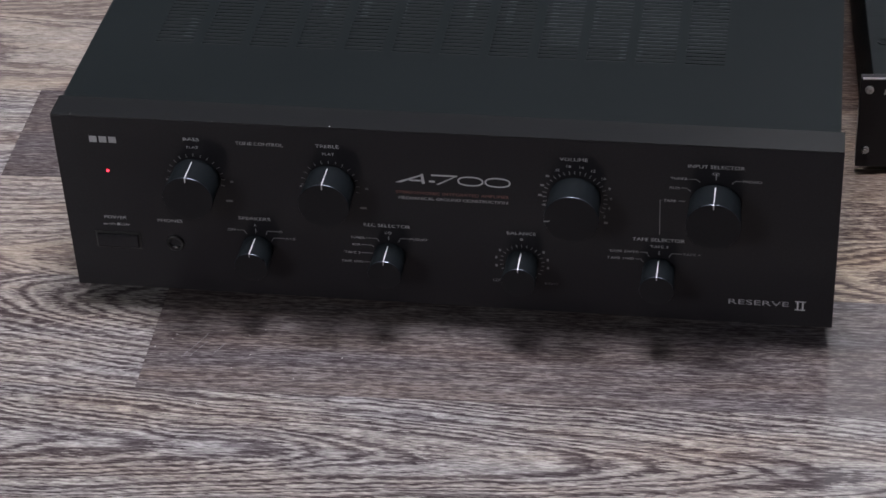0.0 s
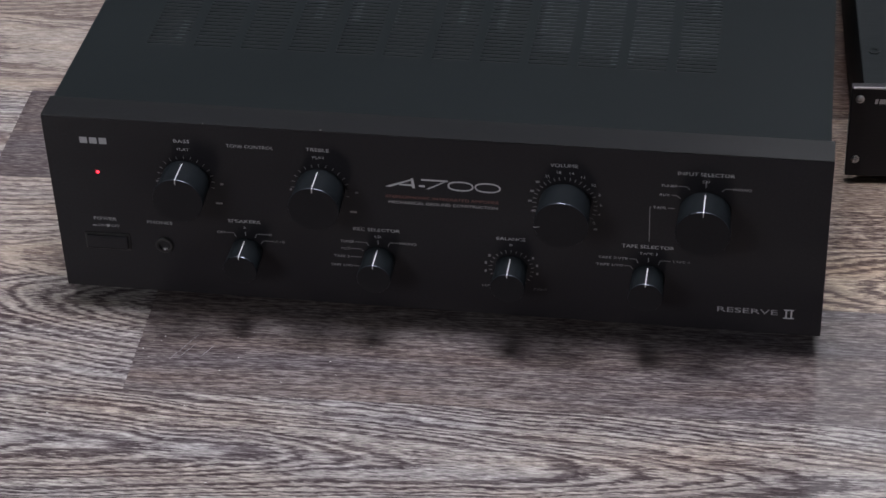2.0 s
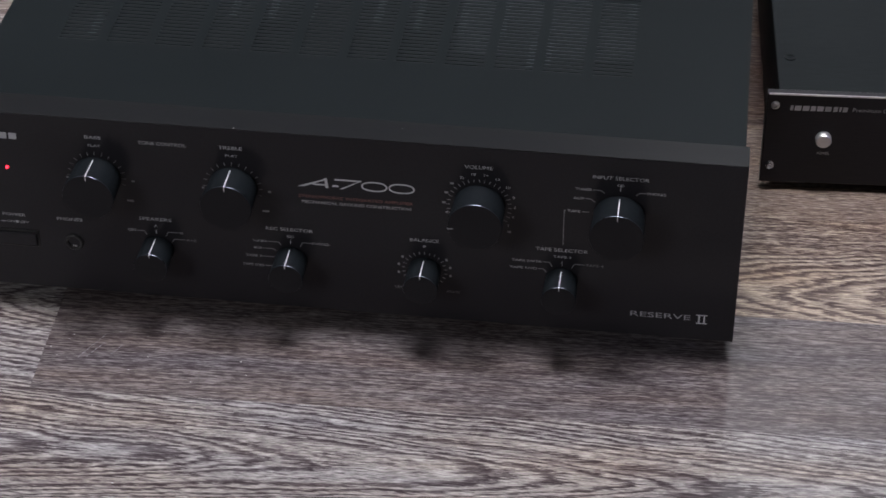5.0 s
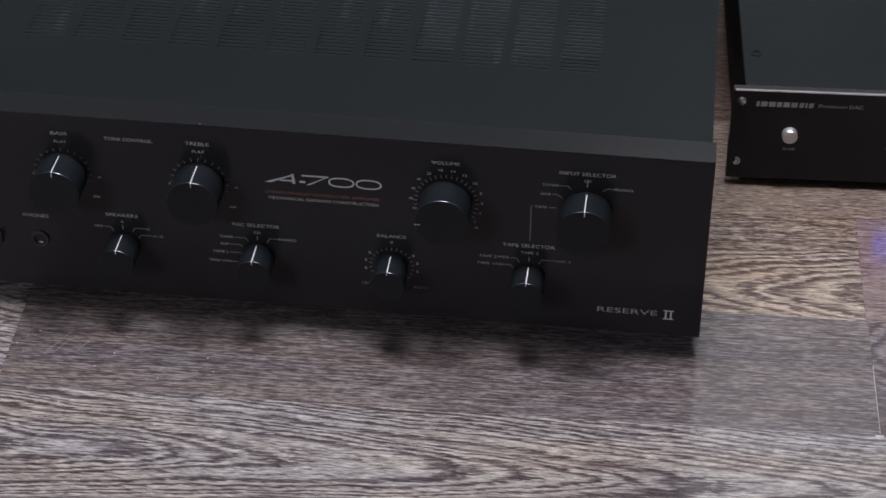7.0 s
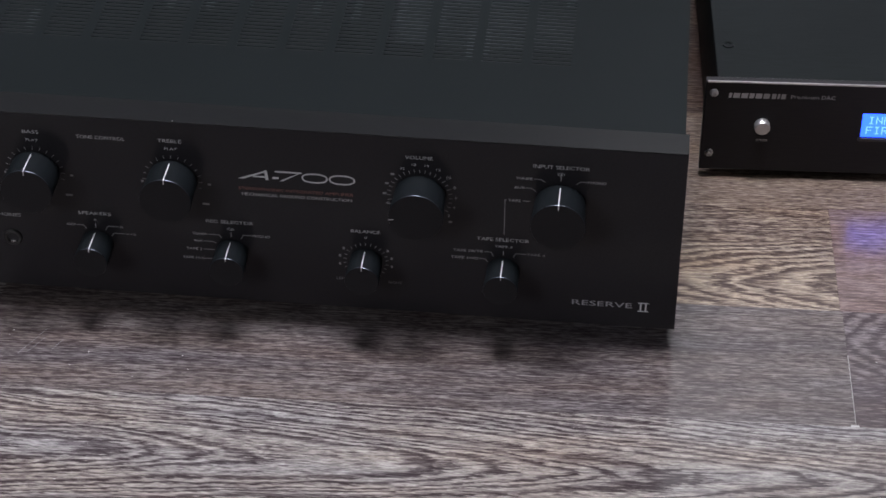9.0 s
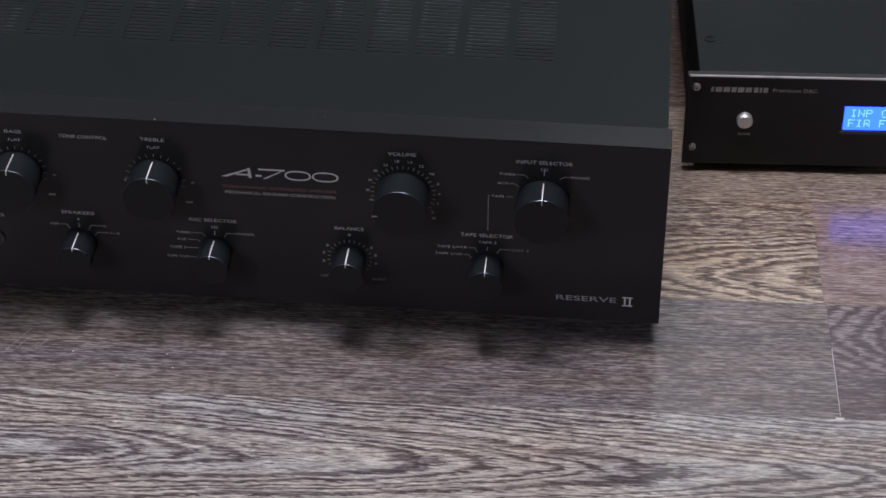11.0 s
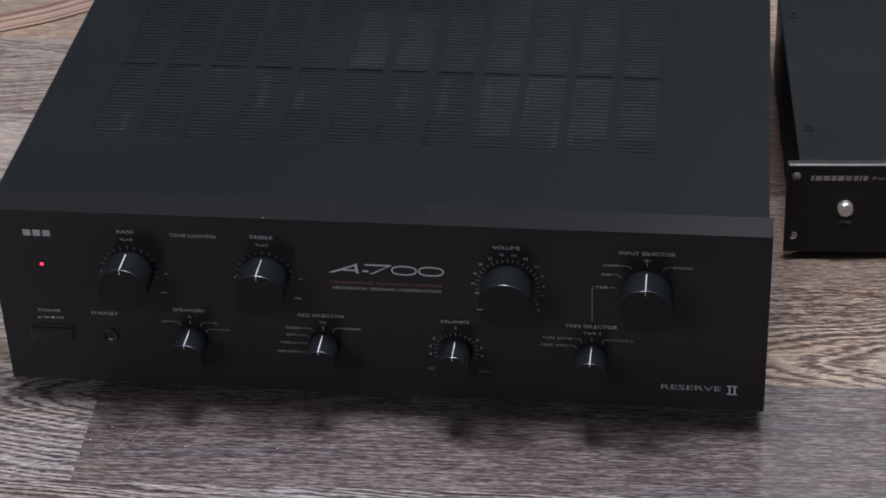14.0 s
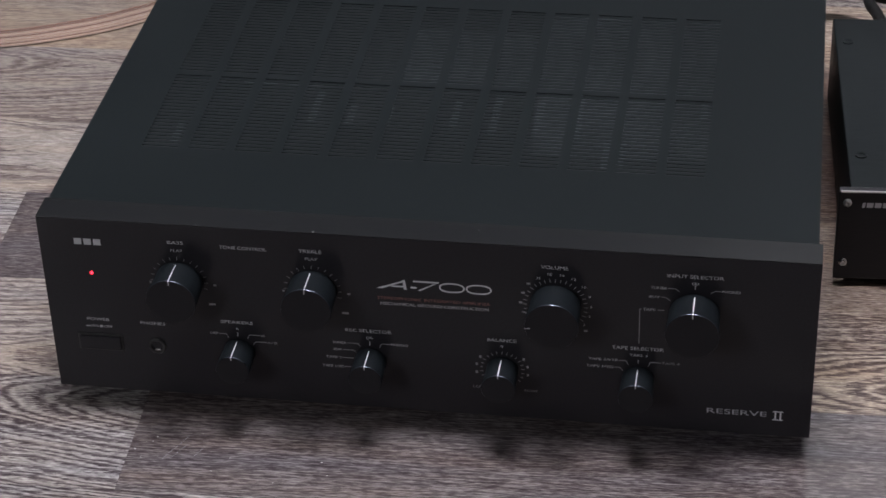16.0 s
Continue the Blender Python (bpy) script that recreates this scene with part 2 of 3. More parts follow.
FACE = Matrix.Rotation(radians(90), 4, "X")      # z of a lathe towards the viewer, -y


def slab(points, depth, y=0.0, bm=None):
    """Flat outline in x, z on an upright face, raised by depth towards -y."""
    b = bmesh.new()
    front = [b.verts.new((px, y - depth, pz)) for px, pz in points]
    back = [b.verts.new((px, y, pz)) for px, pz in points]
    b.faces.new(front)
    for i in range(len(points)):
        j = (i + 1) % len(points)
        b.faces.new((front[i], front[j], back[j], back[i]))
    return join(bm, b)


def stroke(a, c, w, y=0.0, depth=0.00012, bm=None):
    d = (Vector(c) - Vector(a)).normalized() * w / 2
    nrm = Vector((-d.y, d.x))
    a, c = Vector(a), Vector(c)
    return slab([a - nrm, c - nrm, c + nrm, a + nrm], depth, y, bm)


def oval(cx, cz, rx, rz, w, y=0.0, depth=0.00012, bm=None, power=2.0, n=40):
    b = bmesh.new()
    rows = []
    for i in range(n):
        a = 2 * math.pi * i / n
        c, s = math.cos(a), math.sin(a)
        ux, uz = math.copysign(abs(c) ** (2 / power), c), math.copysign(abs(s) ** (2 / power), s)
        rows.append([b.verts.new((cx + k[0] * ux, y - depth, cz + k[1] * uz)) for k in ((rx, rz), (rx - w, rz - w))])
    for i in range(n):
        p, q = rows[i], rows[(i + 1) % n]
        b.faces.new((p[0], q[0], q[1], p[1]))
    return join(bm, b)


def lettering(words, cx, cz, height, width, material, parent, y=0.0, name="lettering", label="", spacing=1.0):
    """Printed words, centred at cx, cz on an upright face, as wide as given."""
    cu = bpy.data.curves.new("words", "FONT")
    cu.body, cu.align_x, cu.align_y, cu.space_character = words, "CENTER", "CENTER", spacing
    cu.extrude, cu.resolution_u = 0.0, 3
    tmp = new("words", cu)
    bpy.context.view_layer.update()
    me = bpy.data.meshes.new_from_object(tmp.evaluated_get(bpy.context.evaluated_depsgraph_get()))
    bpy.data.objects.remove(tmp)
    co = np.array([v.co[:] for v in me.vertices])
    lo, hi = co.min(0), co.max(0)
    for v in me.vertices:
        v.co = (cx + ((v.co.x - lo[0]) / (hi[0] - lo[0]) - 0.5) * width, y - 0.00012, cz + ((v.co.y - lo[1]) / (hi[1] - lo[1]) - 0.5) * height)
    me.materials.clear()
    me.materials.append(material)
    ob = new(name, me)
    ob.parent = parent
    return tagged(ob, label)


def tube(points, radius, n=10, bm=None, flat=1.0):
    """A round or flattened cord along a smooth line through the points."""
    b = bm or bmesh.new()
    pts = [Vector(p) for p in points]
    path = []
    for i in range(len(pts) - 1):
        p0, p1, p2, p3 = pts[max(i - 1, 0)], pts[i], pts[i + 1], pts[min(i + 2, len(pts) - 1)]
        for k in range(8):
            t = k / 8
            path.append(0.5 * ((2 * p1) + (p2 - p0) * t + (2 * p0 - 5 * p1 + 4 * p2 - p3) * t * t + (3 * p1 - p0 - 3 * p2 + p3) * t ** 3))
    path.append(pts[-1])
    rings = []
    for i, p in enumerate(path):
        d = (path[min(i + 1, len(path) - 1)] - path[max(i - 1, 0)]).normalized()
        side = d.cross(Vector((0, 0, 1)))
        side = side.normalized() if side.length > 1e-4 else Vector((1, 0, 0))
        up = side.cross(d)
        rings.append([b.verts.new(p + side * radius * flat * math.cos(2 * math.pi * k / n) + up * radius * math.sin(2 * math.pi * k / n)) for k in range(n)])
    for a, c in zip(rings, rings[1:]):
        for k in range(n):
            b.faces.new((a[k], a[(k + 1) % n], c[(k + 1) % n], c[k]))
    b.faces.new(rings[0][::-1])
    b.faces.new(rings[-1])
    return b


# ---- the room ----
X0, X1, Y0, H = -2.6, 2.3, YS, 2.75
bm = box(X0, X1, Y0, YN, -0.06, -0.0035)
floor = tagged(part("floor", bm, M_WOOD), "grey-brown zebra-grain wooden laminate floor in staggered boards", "floor", kind="structure")
floor.color = (0.2, 0.38, 0.5, 0.8)
tagged(part("ceiling", box(X0, X1, Y0, YN, H, H + 0.1), M_CEIL), "plain white ceiling above the floor", "ceiling", kind="structure")
for name, dims in (("wall_west", (X0 - 0.1, X0, Y0, YN)), ("wall_east", (X1, X1 + 0.1, Y0, YN))):
    tagged(part(name, box(*dims, -0.06, H + 0.1), M_WALL), "plain grey-brown painted room wall", "wall", kind="structure")


def wall_with_window(name, y0, y1, win):
    b = box(X0 - 0.1, win[0], y0, y1, -0.06, H + 0.1)
    box(win[1], X1 + 0.1, y0, y1, -0.06, H + 0.1, bm=b)
    box(win[0], win[1], y0, y1, -0.06, win[2], bm=b)
    box(win[0], win[1], y0, y1, win[3], H + 0.1, bm=b)
    tagged(part(name, b, M_WALL), "plain grey-brown painted wall with a window opening", "wall", kind="structure")


wall_with_window("wall_north", YN, YN + 0.1, WIN)
wall_with_window("wall_south", Y0 - 0.1, Y0, WIN2)
lamp = empty("ceiling_lamp", pose(LAMP[0], LAMP[1], 2.36), "long white ceiling lamp hanging under the ceiling", "lamp")
part("canopy", lathe([(0, 0.39), (0.05, 0.39), (0.05, 0.37), (0.012, 0.365), (0.012, 0.03), (0, 0.03)]), M_FRAME, lamp)
shade = box(-0.500, 0.500, -0.170, 0.170, 0.012, 0.030, 0.004)
for x0, x1, y0, y1 in ((-0.500, -0.488, -0.170, 0.170), (0.488, 0.500, -0.170, 0.170), (-0.4875, 0.4875, -0.170, -0.158), (-0.4875, 0.4875, 0.158, 0.170)):
    box(x0, x1, y0, y1, -0.022, 0.0115, 0.001, bm=shade)
part("shade", shade, M_FRAME, lamp)

# ---- the amplifier ----
AW, AZ0, AZ1 = 0.215, 0.013, 0.130
amp = empty("amplifier", pose(0, 0, 0), "wide black stereo amplifier with printed front panel and eight knobs", "amplifier")
panel = part("front_panel", box(-AW, AW, 0, 0.019, AZ0, AZ1 - 0.0008, 0.00015, 1), M_PANEL, amp, "black anodised front panel")
# the panel's own top face as a thin slab, shaded by its darker colour
part("panel_top_face", box(-AW, AW, 0.0, 0.019, AZ1 - 0.0008, AZ1, 0.00016, 1), M_PANEL_TOP, amp, "panel's top face in a darkened copy of its black")


def vented_cover():
    """Steel top with twelve columns and two rows of narrow slots, folded down at both sides."""
    xs, holes_x = [-0.2135], []
    pitch, wide = 0.02755, 0.0216
    for c in range(12):
        left = 0.1485 - wide - (11 - c) * pitch
        xs += [left, left + wide]
        holes_x.append(left)
    xs.append(0.2130)
    ys, holes_y = [0.0194], []
    for start, count in ((0.080, 23), (0.1695, 26)):
        for k in range(count):
            y = start + k * 0.00375
            ys += [y, y + 0.00135]
            holes_y.append(y)
    ys.append(0.392)
    b = bmesh.new()
    top, low = 0.1292, 0.1288
    grid = [[[b.verts.new((x, y, z)) for y in ys] for x in xs] for z in (top, low)]
    nx, ny = len(xs), len(ys)
    hole = lambda i, j: 0 <= i < nx - 1 and 0 <= j < ny - 1 and i % 2 == 1 and j % 2 == 1
    solid = lambda i, j: 0 <= i < nx - 1 and 0 <= j < ny - 1 and not hole(i, j)
    g0, g1 = grid
    for i in range(nx - 1):
        for j in range(ny - 1):
            if hole(i, j):
                continue
            b.faces.new((g0[i][j], g0[i + 1][j], g0[i + 1][j + 1], g0[i][j + 1]))
            b.faces.new((g1[i][j], g1[i][j + 1], g1[i + 1][j + 1], g1[i + 1][j]))
            for di, dj, p, q in ((-1, 0, (i, j), (i, j + 1)), (1, 0, (i + 1, j), (i + 1, j + 1)), (0, -1, (i, j), (i + 1, j)), (0, 1, (i, j + 1), (i + 1, j + 1))):
                if not solid(i + di, j + dj):
                    b.faces.new((g0[p[0]][p[1]], g0[q[0]][q[1]], g1[q[0]][q[1]], g1[p[0]][p[1]]))
    for x0, x1 in ((-0.2135, -0.2125), (0.2120, 0.2130)):
        box(x0, x1, 0.0194, 0.392, 0.016, low, bm=b)
    return b


cover = part("cover", vented_cover(), M_COVER, amp, "black painted steel cover with rows of slots")
part("chassis", box(-0.2124, 0.2119, 0.0194, 0.390, 0.016, 0.030), M_INSIDE, amp, "dark steel chassis inside")
part("rear_panel", box(-0.2124, 0.2119, 0.390, 0.392, 0.016, 0.128), M_DARK, amp)
# added plate: its dark colour stands in for the shade seen through the slots
plate = part("slot_backing", box(-0.209, 0.200, 0.030, 0.386, 0.1225, 0.12665), M_INSIDE, amp, "added dark plate that sets how deep the slots' shade looks")
# added sheets, painting the slots brighter over these stretches
for x0, x1, y0, y1 in ((0.040, 0.152, 0.172, 0.285), (0.048, 0.152, 0.096, 0.1655), (-0.040, 0.0385, 0.172, 0.240)):
    part("brightening_sheet", box(x0, x1, y0, y1, 0.12668, 0.12671), M_SLOT_PALE, plate, "added paler sheet that brightens the slots")
STRIP_AT = ((-0.184, 0.117, 0.141), (-0.160, 0.091, 0.114), (-0.0845, 0.121, 0.159), (-0.062, 0.120, 0.144), (-0.040, 0.120, 0.142), (-0.0005, 0.122, 0.153),
            (0.023, 0.118, 0.163), (0.0485, 0.118, 0.158), (0.072, 0.118, 0.163), (0.0915, 0.087, 0.115), (0.100, 0.089, 0.116), (0.1445, 0.147, 0.166))
for x0, x1, y in ((-0.134, -0.114, 0.161), (-0.109, -0.086, 0.160)):
    part("bracket", box(x0, x1, y, y + 0.003, 0.12672, 0.12684), M_ALU, plate, "dull metal bracket")
for x, y0, y1 in STRIP_AT:
    part("strip", box(x - 0.0022, x + 0.0022, y0, y1, 0.12672, 0.12684), M_ALU, plate, "dull metal strip")
foot_profile = [(0, 0.0), (0.017, 0.0), (0.019, 0.003), (0.020, 0.0165), (0, 0.0165)]
for fx, fy in ((-0.17, 0.055), (0.17, 0.055), (-0.17, 0.34), (0.17, 0.34)):
    part("foot", lathe(foot_profile, Matrix.Translation((fx, fy, 0)), 28), M_RUBBER, amp, smooth=40)


def knob(cx, cz, r, length, angle):
    """Turned knob with a bright-cut rim and a white pointer; angle: degrees clockwise from straight up."""
    m = Matrix.Translation((cx, 0, cz)) @ FACE
    k = part("knob", lathe([(r * 0.94, 0.0004), (r * 0.94, 0.003), (r * 0.935, 0.0035), (r * 0.985, length - 0.00058)], m, 64), M_KNOB, amp, smooth=30)
    edge, round_r = r * 0.985, 0.0009
    bead = [(edge - round_r * (1 - math.cos(radians(a))), length - round_r * (math.sin(radians(40)) - math.sin(radians(a)))) for a in (0, 8, 16, 24, 32, 40)]
    part("rim", lathe(bead, m, 64), M_RIM, k, "fine bright rim", smooth=60)
    part("cap", lathe([(edge - round_r * (1 - math.cos(radians(40))), length), (0, length)], m, 64), M_CAP, k)
    turn = Matrix.Translation((cx, 0, cz)) @ Matrix.Rotation(radians(angle), 4, "Y")
    b = bmesh.new()
    w = 0.00026
    verts = [(-w, -0.0036, r * 0.935 + 0.0002), (w, -0.0036, r * 0.935 + 0.0002), (w, -length - 0.0003, r * 0.985 + 0.0001), (-w, -length - 0.0003, r * 0.985 + 0.0001),
             (w, -length - 0.0003, r * 0.78), (-w, -length - 0.0003, r * 0.78)]
    v = [b.verts.new(p) for p in verts]
    b.faces.new((v[0], v[1], v[2], v[3]))
    b.faces.new((v[3], v[2], v[4], v[5]))
    b.transform(turn)
    part("pointer", b, M_LINE, k, "white pointer line")
    return k


def tick(cx, cz, r0, r1, angle, w=0.0004, bm=None):
    a = radians(angle)
    return stroke((cx + r0 * math.sin(a), cz + r0 * math.cos(a)), (cx + r1 * math.sin(a), cz + r1 * math.cos(a)), w, bm=bm)


ZU, ZL = 0.0918, 0.0458
BASS, TREB, VOL, INP = -0.1366, -0.0608, 0.0738, 0.1490
SPK, REC, BAL, TAP = -0.1060, -0.0304, 0.0440, 0.1195
for cx, cz, r, ang in ((BASS, ZU, 0.0143, 0), (TREB, ZU, 0.0143, 0), (VOL, ZU, 0.0149, -97), (INP, ZU, 0.0148, 0),
                       (SPK, ZL, 0.0096, 0), (REC, ZL, 0.0096, 0), (BAL, ZL, 0.0096, 0), (TAP, ZL, 0.0096, 0)):
    knob(cx, cz, r, 0.020 if cz == ZU else 0.0185, ang)

# scales round the knobs
for cx in (BASS, TREB):
    for a in range(-105, 106, 15):
        part("scale_mark", tick(cx, ZU, 0.0144, 0.0164, a, 0.00026), M_PRINT_DIM, amp)
    for dx, z, w in ((0.0202, 0.0907, 0.0009), (0.0176, 0.0776, 0.0019), (-0.0166, 0.0902, 0.0006)):
        part("scale_figure", slab([(cx + dx - w, z - 0.0006), (cx + dx + w, z - 0.0006), (cx + dx + w, z + 0.0006), (cx + dx - w, z + 0.0006)], 0.0001), M_PRINT_DIM, amp)
for a in range(-110, 121, 10):
    part("scale_mark", tick(VOL, ZU, 0.0156, 0.0177, a, 0.00032), M_PRINT_DIM, amp)
for words, dx, z in (("22", -0.0093, 0.1097), ("18", -0.0031, 0.1124), ("14", 0.0038, 0.1122), ("12", 0.0100, 0.1101), ("10", 0.0156, 0.1054),
                     ("8", 0.0187, 0.0992), ("6", 0.0195, 0.0927), ("4", 0.0185, 0.0862), ("2", 0.0158, 0.0805), ("40", -0.0172, 0.0864)):
    lettering(words, VOL + dx, z, 0.0016, 0.0023 if len(words) > 1 else 0.0012, M_PRINT, amp)
for dx, z in ((-0.0147, 0.1055), (-0.0177, 0.0993), (-0.0190, 0.0927), (0.0166, 0.0764)):
    part("scale_figure", slab([(VOL + dx + ex, z + ez) for ex, ez in ((-0.0010, -0.0006), (0.0010, -0.0006), (0.0010, 0.0006), (-0.0010, 0.0006))], 0.0001), M_PRINT_DIM, amp)
for a in range(-140, 141, 14):
    part("scale_mark", tick(BAL, ZL, 0.0108, 0.0126, a, 0.00029), M_PRINT_DIM, amp)
for a in (-100, -78, -56, 56, 78, 100):
    part("scale_figure", slab([(BAL + 0.0146 * math.sin(radians(a)) + dx, ZL + 0.0146 * math.cos(radians(a)) + dz) for dx, dz in ((-0.0006, -0.0008), (0.0006, -0.0008), (0.0006, 0.0008), (-0.0006, 0.0008))], 0.0001), M_PRINT_DIM, amp)

# headings
for words, cx, cz, h, w in (("BASS", BASS, 0.1178, 0.0021, 0.0090), ("TREBLE", TREB, 0.1175, 0.0021, 0.0130), ("TONE CONTROL", -0.0985, 0.1168, 0.0021, 0.0265),
                            ("VOLUME", VOL - 0.0004, 0.1170, 0.0022, 0.0150), ("INPUT SELECTOR", INP, 0.1166, 0.0022, 0.0300),
                            ("POWER", -0.1867, 0.0620, 0.0021, 0.0132), ("PHONES", -0.1550, 0.0616, 0.0021, 0.0145), ("SPEAKERS", SPK, 0.0662, 0.0021, 0.0183),
                            ("REC SELECTOR", REC - 0.0004, 0.0663, 0.0021, 0.0262), ("BALANCE", BAL + 0.0001, 0.0661, 0.0021, 0.0160), ("TAPE SELECTOR", TAP - 0.0004, 0.0668, 0.0022, 0.0285)):
    lettering(words, cx, cz, h, w, M_PRINT, amp)
for words, cx, cz, w in (("FLAT", BASS + 0.0004, 0.1125, 0.0068), ("FLAT", TREB + 0.0004, 0.1125, 0.0068), ("CD", INP, 0.1122, 0.0038), ("TUNER", 0.1296, 0.1082, 0.0090),
                         ("AUX", 0.1272, 0.1022, 0.0058), ("TAPE", 0.1247, 0.0935, 0.0068), ("PHONO", 0.1682, 0.1082, 0.0098),
                         ("OFF", -0.1197, 0.0578, 0.0050), ("A", SPK, 0.0618, 0.0017), ("B", -0.0915, 0.0580, 0.0018), ("A+B", -0.0865, 0.0535, 0.0058),
                         ("CD", REC, 0.0616, 0.0038), ("TUNER", -0.0478, 0.0572, 0.0080), ("AUX", -0.0490, 0.0524, 0.0050), ("TAPE 2", -0.0515, 0.0468, 0.0090), ("TAPE 1/VD", -0.0520, 0.0405, 0.0125), ("PHONO", -0.0135, 0.0580, 0.0095),
                         ("0", BAL, 0.0620, 0.0016), ("LEFT", 0.0305, 0.0330, 0.0060), ("RIGHT", 0.0602, 0.0325, 0.0075),
                         ("TAPE 3", TAP, 0.0622, 0.0098), ("TAPE 2/VTR", 0.1003, 0.0580, 0.0165), ("TAPE 1/VD", 0.0984, 0.0532, 0.0150), ("TAPE 4", 0.1372, 0.0580, 0.0098)):
    lettering(words, cx, cz, 0.0016, w, M_PRINT_DIM if words in ("A+B", "B", "TAPE 4", "RIGHT", "LEFT") else M_PRINT, amp)
lettering("ON", -0.1892, 0.0572, 0.0015, 0.0040, M_PRINT, amp)
lettering("OFF", -0.1814, 0.0572, 0.0015, 0.0052, M_PRINT, amp)
part("switch_mark", slab([(-0.1945, 0.0566), (-0.1920, 0.0566), (-0.1920, 0.0572), (-0.1945, 0.0572)], 0.0001), M_PRINT, amp)
part("switch_mark", slab([(-0.1864, 0.0564), (-0.1846, 0.0564), (-0.1846, 0.0580), (-0.1864, 0.0580)], 0.0001), M_PRINT, amp)


def leader(points):
    b = None
    for a, c in zip(points, points[1:]):
        b = stroke(a, c, 0.00036, bm=b)
    part("leader_line", b, M_PRINT_DIM, amp)


def leaders(cx, cz, size, words):
    """Lines from a selector's words, level and then slanting in to its stops. words: side, stop, word's end, word's height."""
    part("scale_mark", tick(cx, cz, size * 0.0106, size * 0.0134, 0, 0.0003), M_PRINT, amp)
    for side, stop, x, z in words:
        dx, dz, run = (0.0054, 0.0094, 0.0013) if stop == 1 else (0.0085, 0.0054, 0.0015)
        p0 = (cx + side * dx * size, cz + dz * size)
        leader([p0, (p0[0] + side * run * size, z), (x, z)])


leaders(INP, ZU, 1.55, [(-1, 1, 0.1345, 0.1082), (-1, 2, 0.1306, 0.1022), (1, 1, 0.1628, 0.1082)])
leader([(0.1292, 0.0935), (0.1330, 0.0935)])
leader([(0.1205, 0.0935), (0.1196, 0.0935), (0.1196, 0.0705)])
leaders(SPK, ZL, 1.0, [(-1, 1, -0.1168, 0.0578), (1, 1, -0.0928, 0.0580), (1, 2, -0.0898, 0.0535)])
leaders(REC, ZL, 1.0, [(-1, 1, -0.0433, 0.0572), (-1, 2, -0.0460, 0.0524), (1, 1, -0.0186, 0.0580)])
leader([(-0.0464, 0.0468), (-0.0400, 0.0468)])
leader([(-0.0452, 0.0405), (-0.0400, 0.0405)])
leaders(TAP, ZL, 1.0, [(-1, 1, 0.1090, 0.0580), (-1, 2, 0.1065, 0.0532), (1, 1, 0.1318, 0.0580)])

# model number, drawn in wide strokes
def wide_number():
    y, w = 0.0, 0.00085
    b = slab([(-0.0245, 0.0958), (-0.0105, 0.1013), (-0.0092, 0.1020), (-0.0092, 0.1010), (-0.0215, 0.0958)], 0.0002)
    slab([(-0.0102, 0.1020), (-0.0088, 0.1020), (-0.0080, 0.0958), (-0.0096, 0.0958)], 0.0002, bm=b)
    stroke((-0.0165, 0.0976), (-0.0088, 0.0976), w, depth=0.0002, bm=b)
    stroke((-0.0058, 0.0974), (-0.0025, 0.0974), 0.0011, depth=0.0002, bm=b)
    stroke((-0.0044, 0.1016), (0.0101, 0.1016), w, depth=0.0002, bm=b)
    slab([(0.0084, 0.1012), (0.0102, 0.1019), (-0.0002, 0.0957), (-0.0018, 0.0957)], 0.0002, bm=b)
    oval(0.0171, 0.0988, 0.0071, 0.0032, w, depth=0.0002, bm=b, power=2.3)
    oval(0.0319, 0.0988, 0.0071, 0.0032, w, depth=0.0002, bm=b, power=2.3)
    return b


b = wide_number()
b.transform(Matrix.Translation((0, 0, 0.0005)))
part("model_number", b, M_PRINT_BRIGHT, amp, "silver stretched model number A-700")
lettering("STEREOPHONIC INTEGRATED AMPLIFIER", 0.0067, 0.0899, 0.0019, 0.0625, M_PRINT_RED, amp, label="dark red printed words")
lettering("MECHANICAL GROUND CONSTRUCTION", 0.0070, 0.0862, 0.0019, 0.0600, M_PRINT, amp)
lettering("RESERVE", 0.1745, 0.0277, 0.0034, 0.0330, M_PRINT_MID, amp)
b = None
for gx in (0.1957, 0.1985):
    b = stroke((gx, 0.0243), (gx, 0.0299), 0.0009, bm=b)
for gz in (0.0243, 0.0299):
    b = stroke((0.1942, gz), (0.2000, gz), 0.0006, bm=b)
part("numeral", b, M_PRINT_BRIGHT, amp, "silver serif numeral two")
for k in range(3):                                  # maker's mark as plain blocks
    gx = -0.1950 + k * 0.0055
    part("maker_mark", slab([(gx + 0.0004, 0.1129), (gx + 0.0046, 0.1129), (gx + 0.0046, 0.1168), (gx + 0.0004, 0.1168)], 0.0002), M_PRINT, amp, "pale plain block of the maker's mark")

# power lamp, push button, headphone socket
led = part("power_led", lathe([(0.00085, 0), (0.0008, 0.0005), (0.0005, 0.0008), (0, 0.0009)], Matrix.Translation((-0.1868, 0, 0.0940)) @ FACE, 20), M_LED, amp, "small glowing red lamp", smooth=60)
bezel = part("button_bezel", box(-0.2000, -0.1735, -0.0006, 0.0004, 0.0408, 0.0520, 0.0003), M_DARK, amp)
part("power_button", box(-0.1988, -0.1747, -0.0022, 0.0, 0.0420, 0.0508, 0.0008), M_PANEL, bezel, "black rectangular push button")
jack = part("phones_socket", lathe([(0.0052, 0.0), (0.0052, 0.0008), (0.0046, 0.0014), (0.0034, 0.0012), (0.0032, -0.006), (0, -0.006)], Matrix.Translation((-0.1537, 0, 0.0462)) @ FACE, 36), M_DARK, amp, "black headphone socket", smooth=40)
part("contact", box(-0.1551, -0.1523, -0.0009, 0.003, 0.0433, 0.0441), M_STEEL, jack)

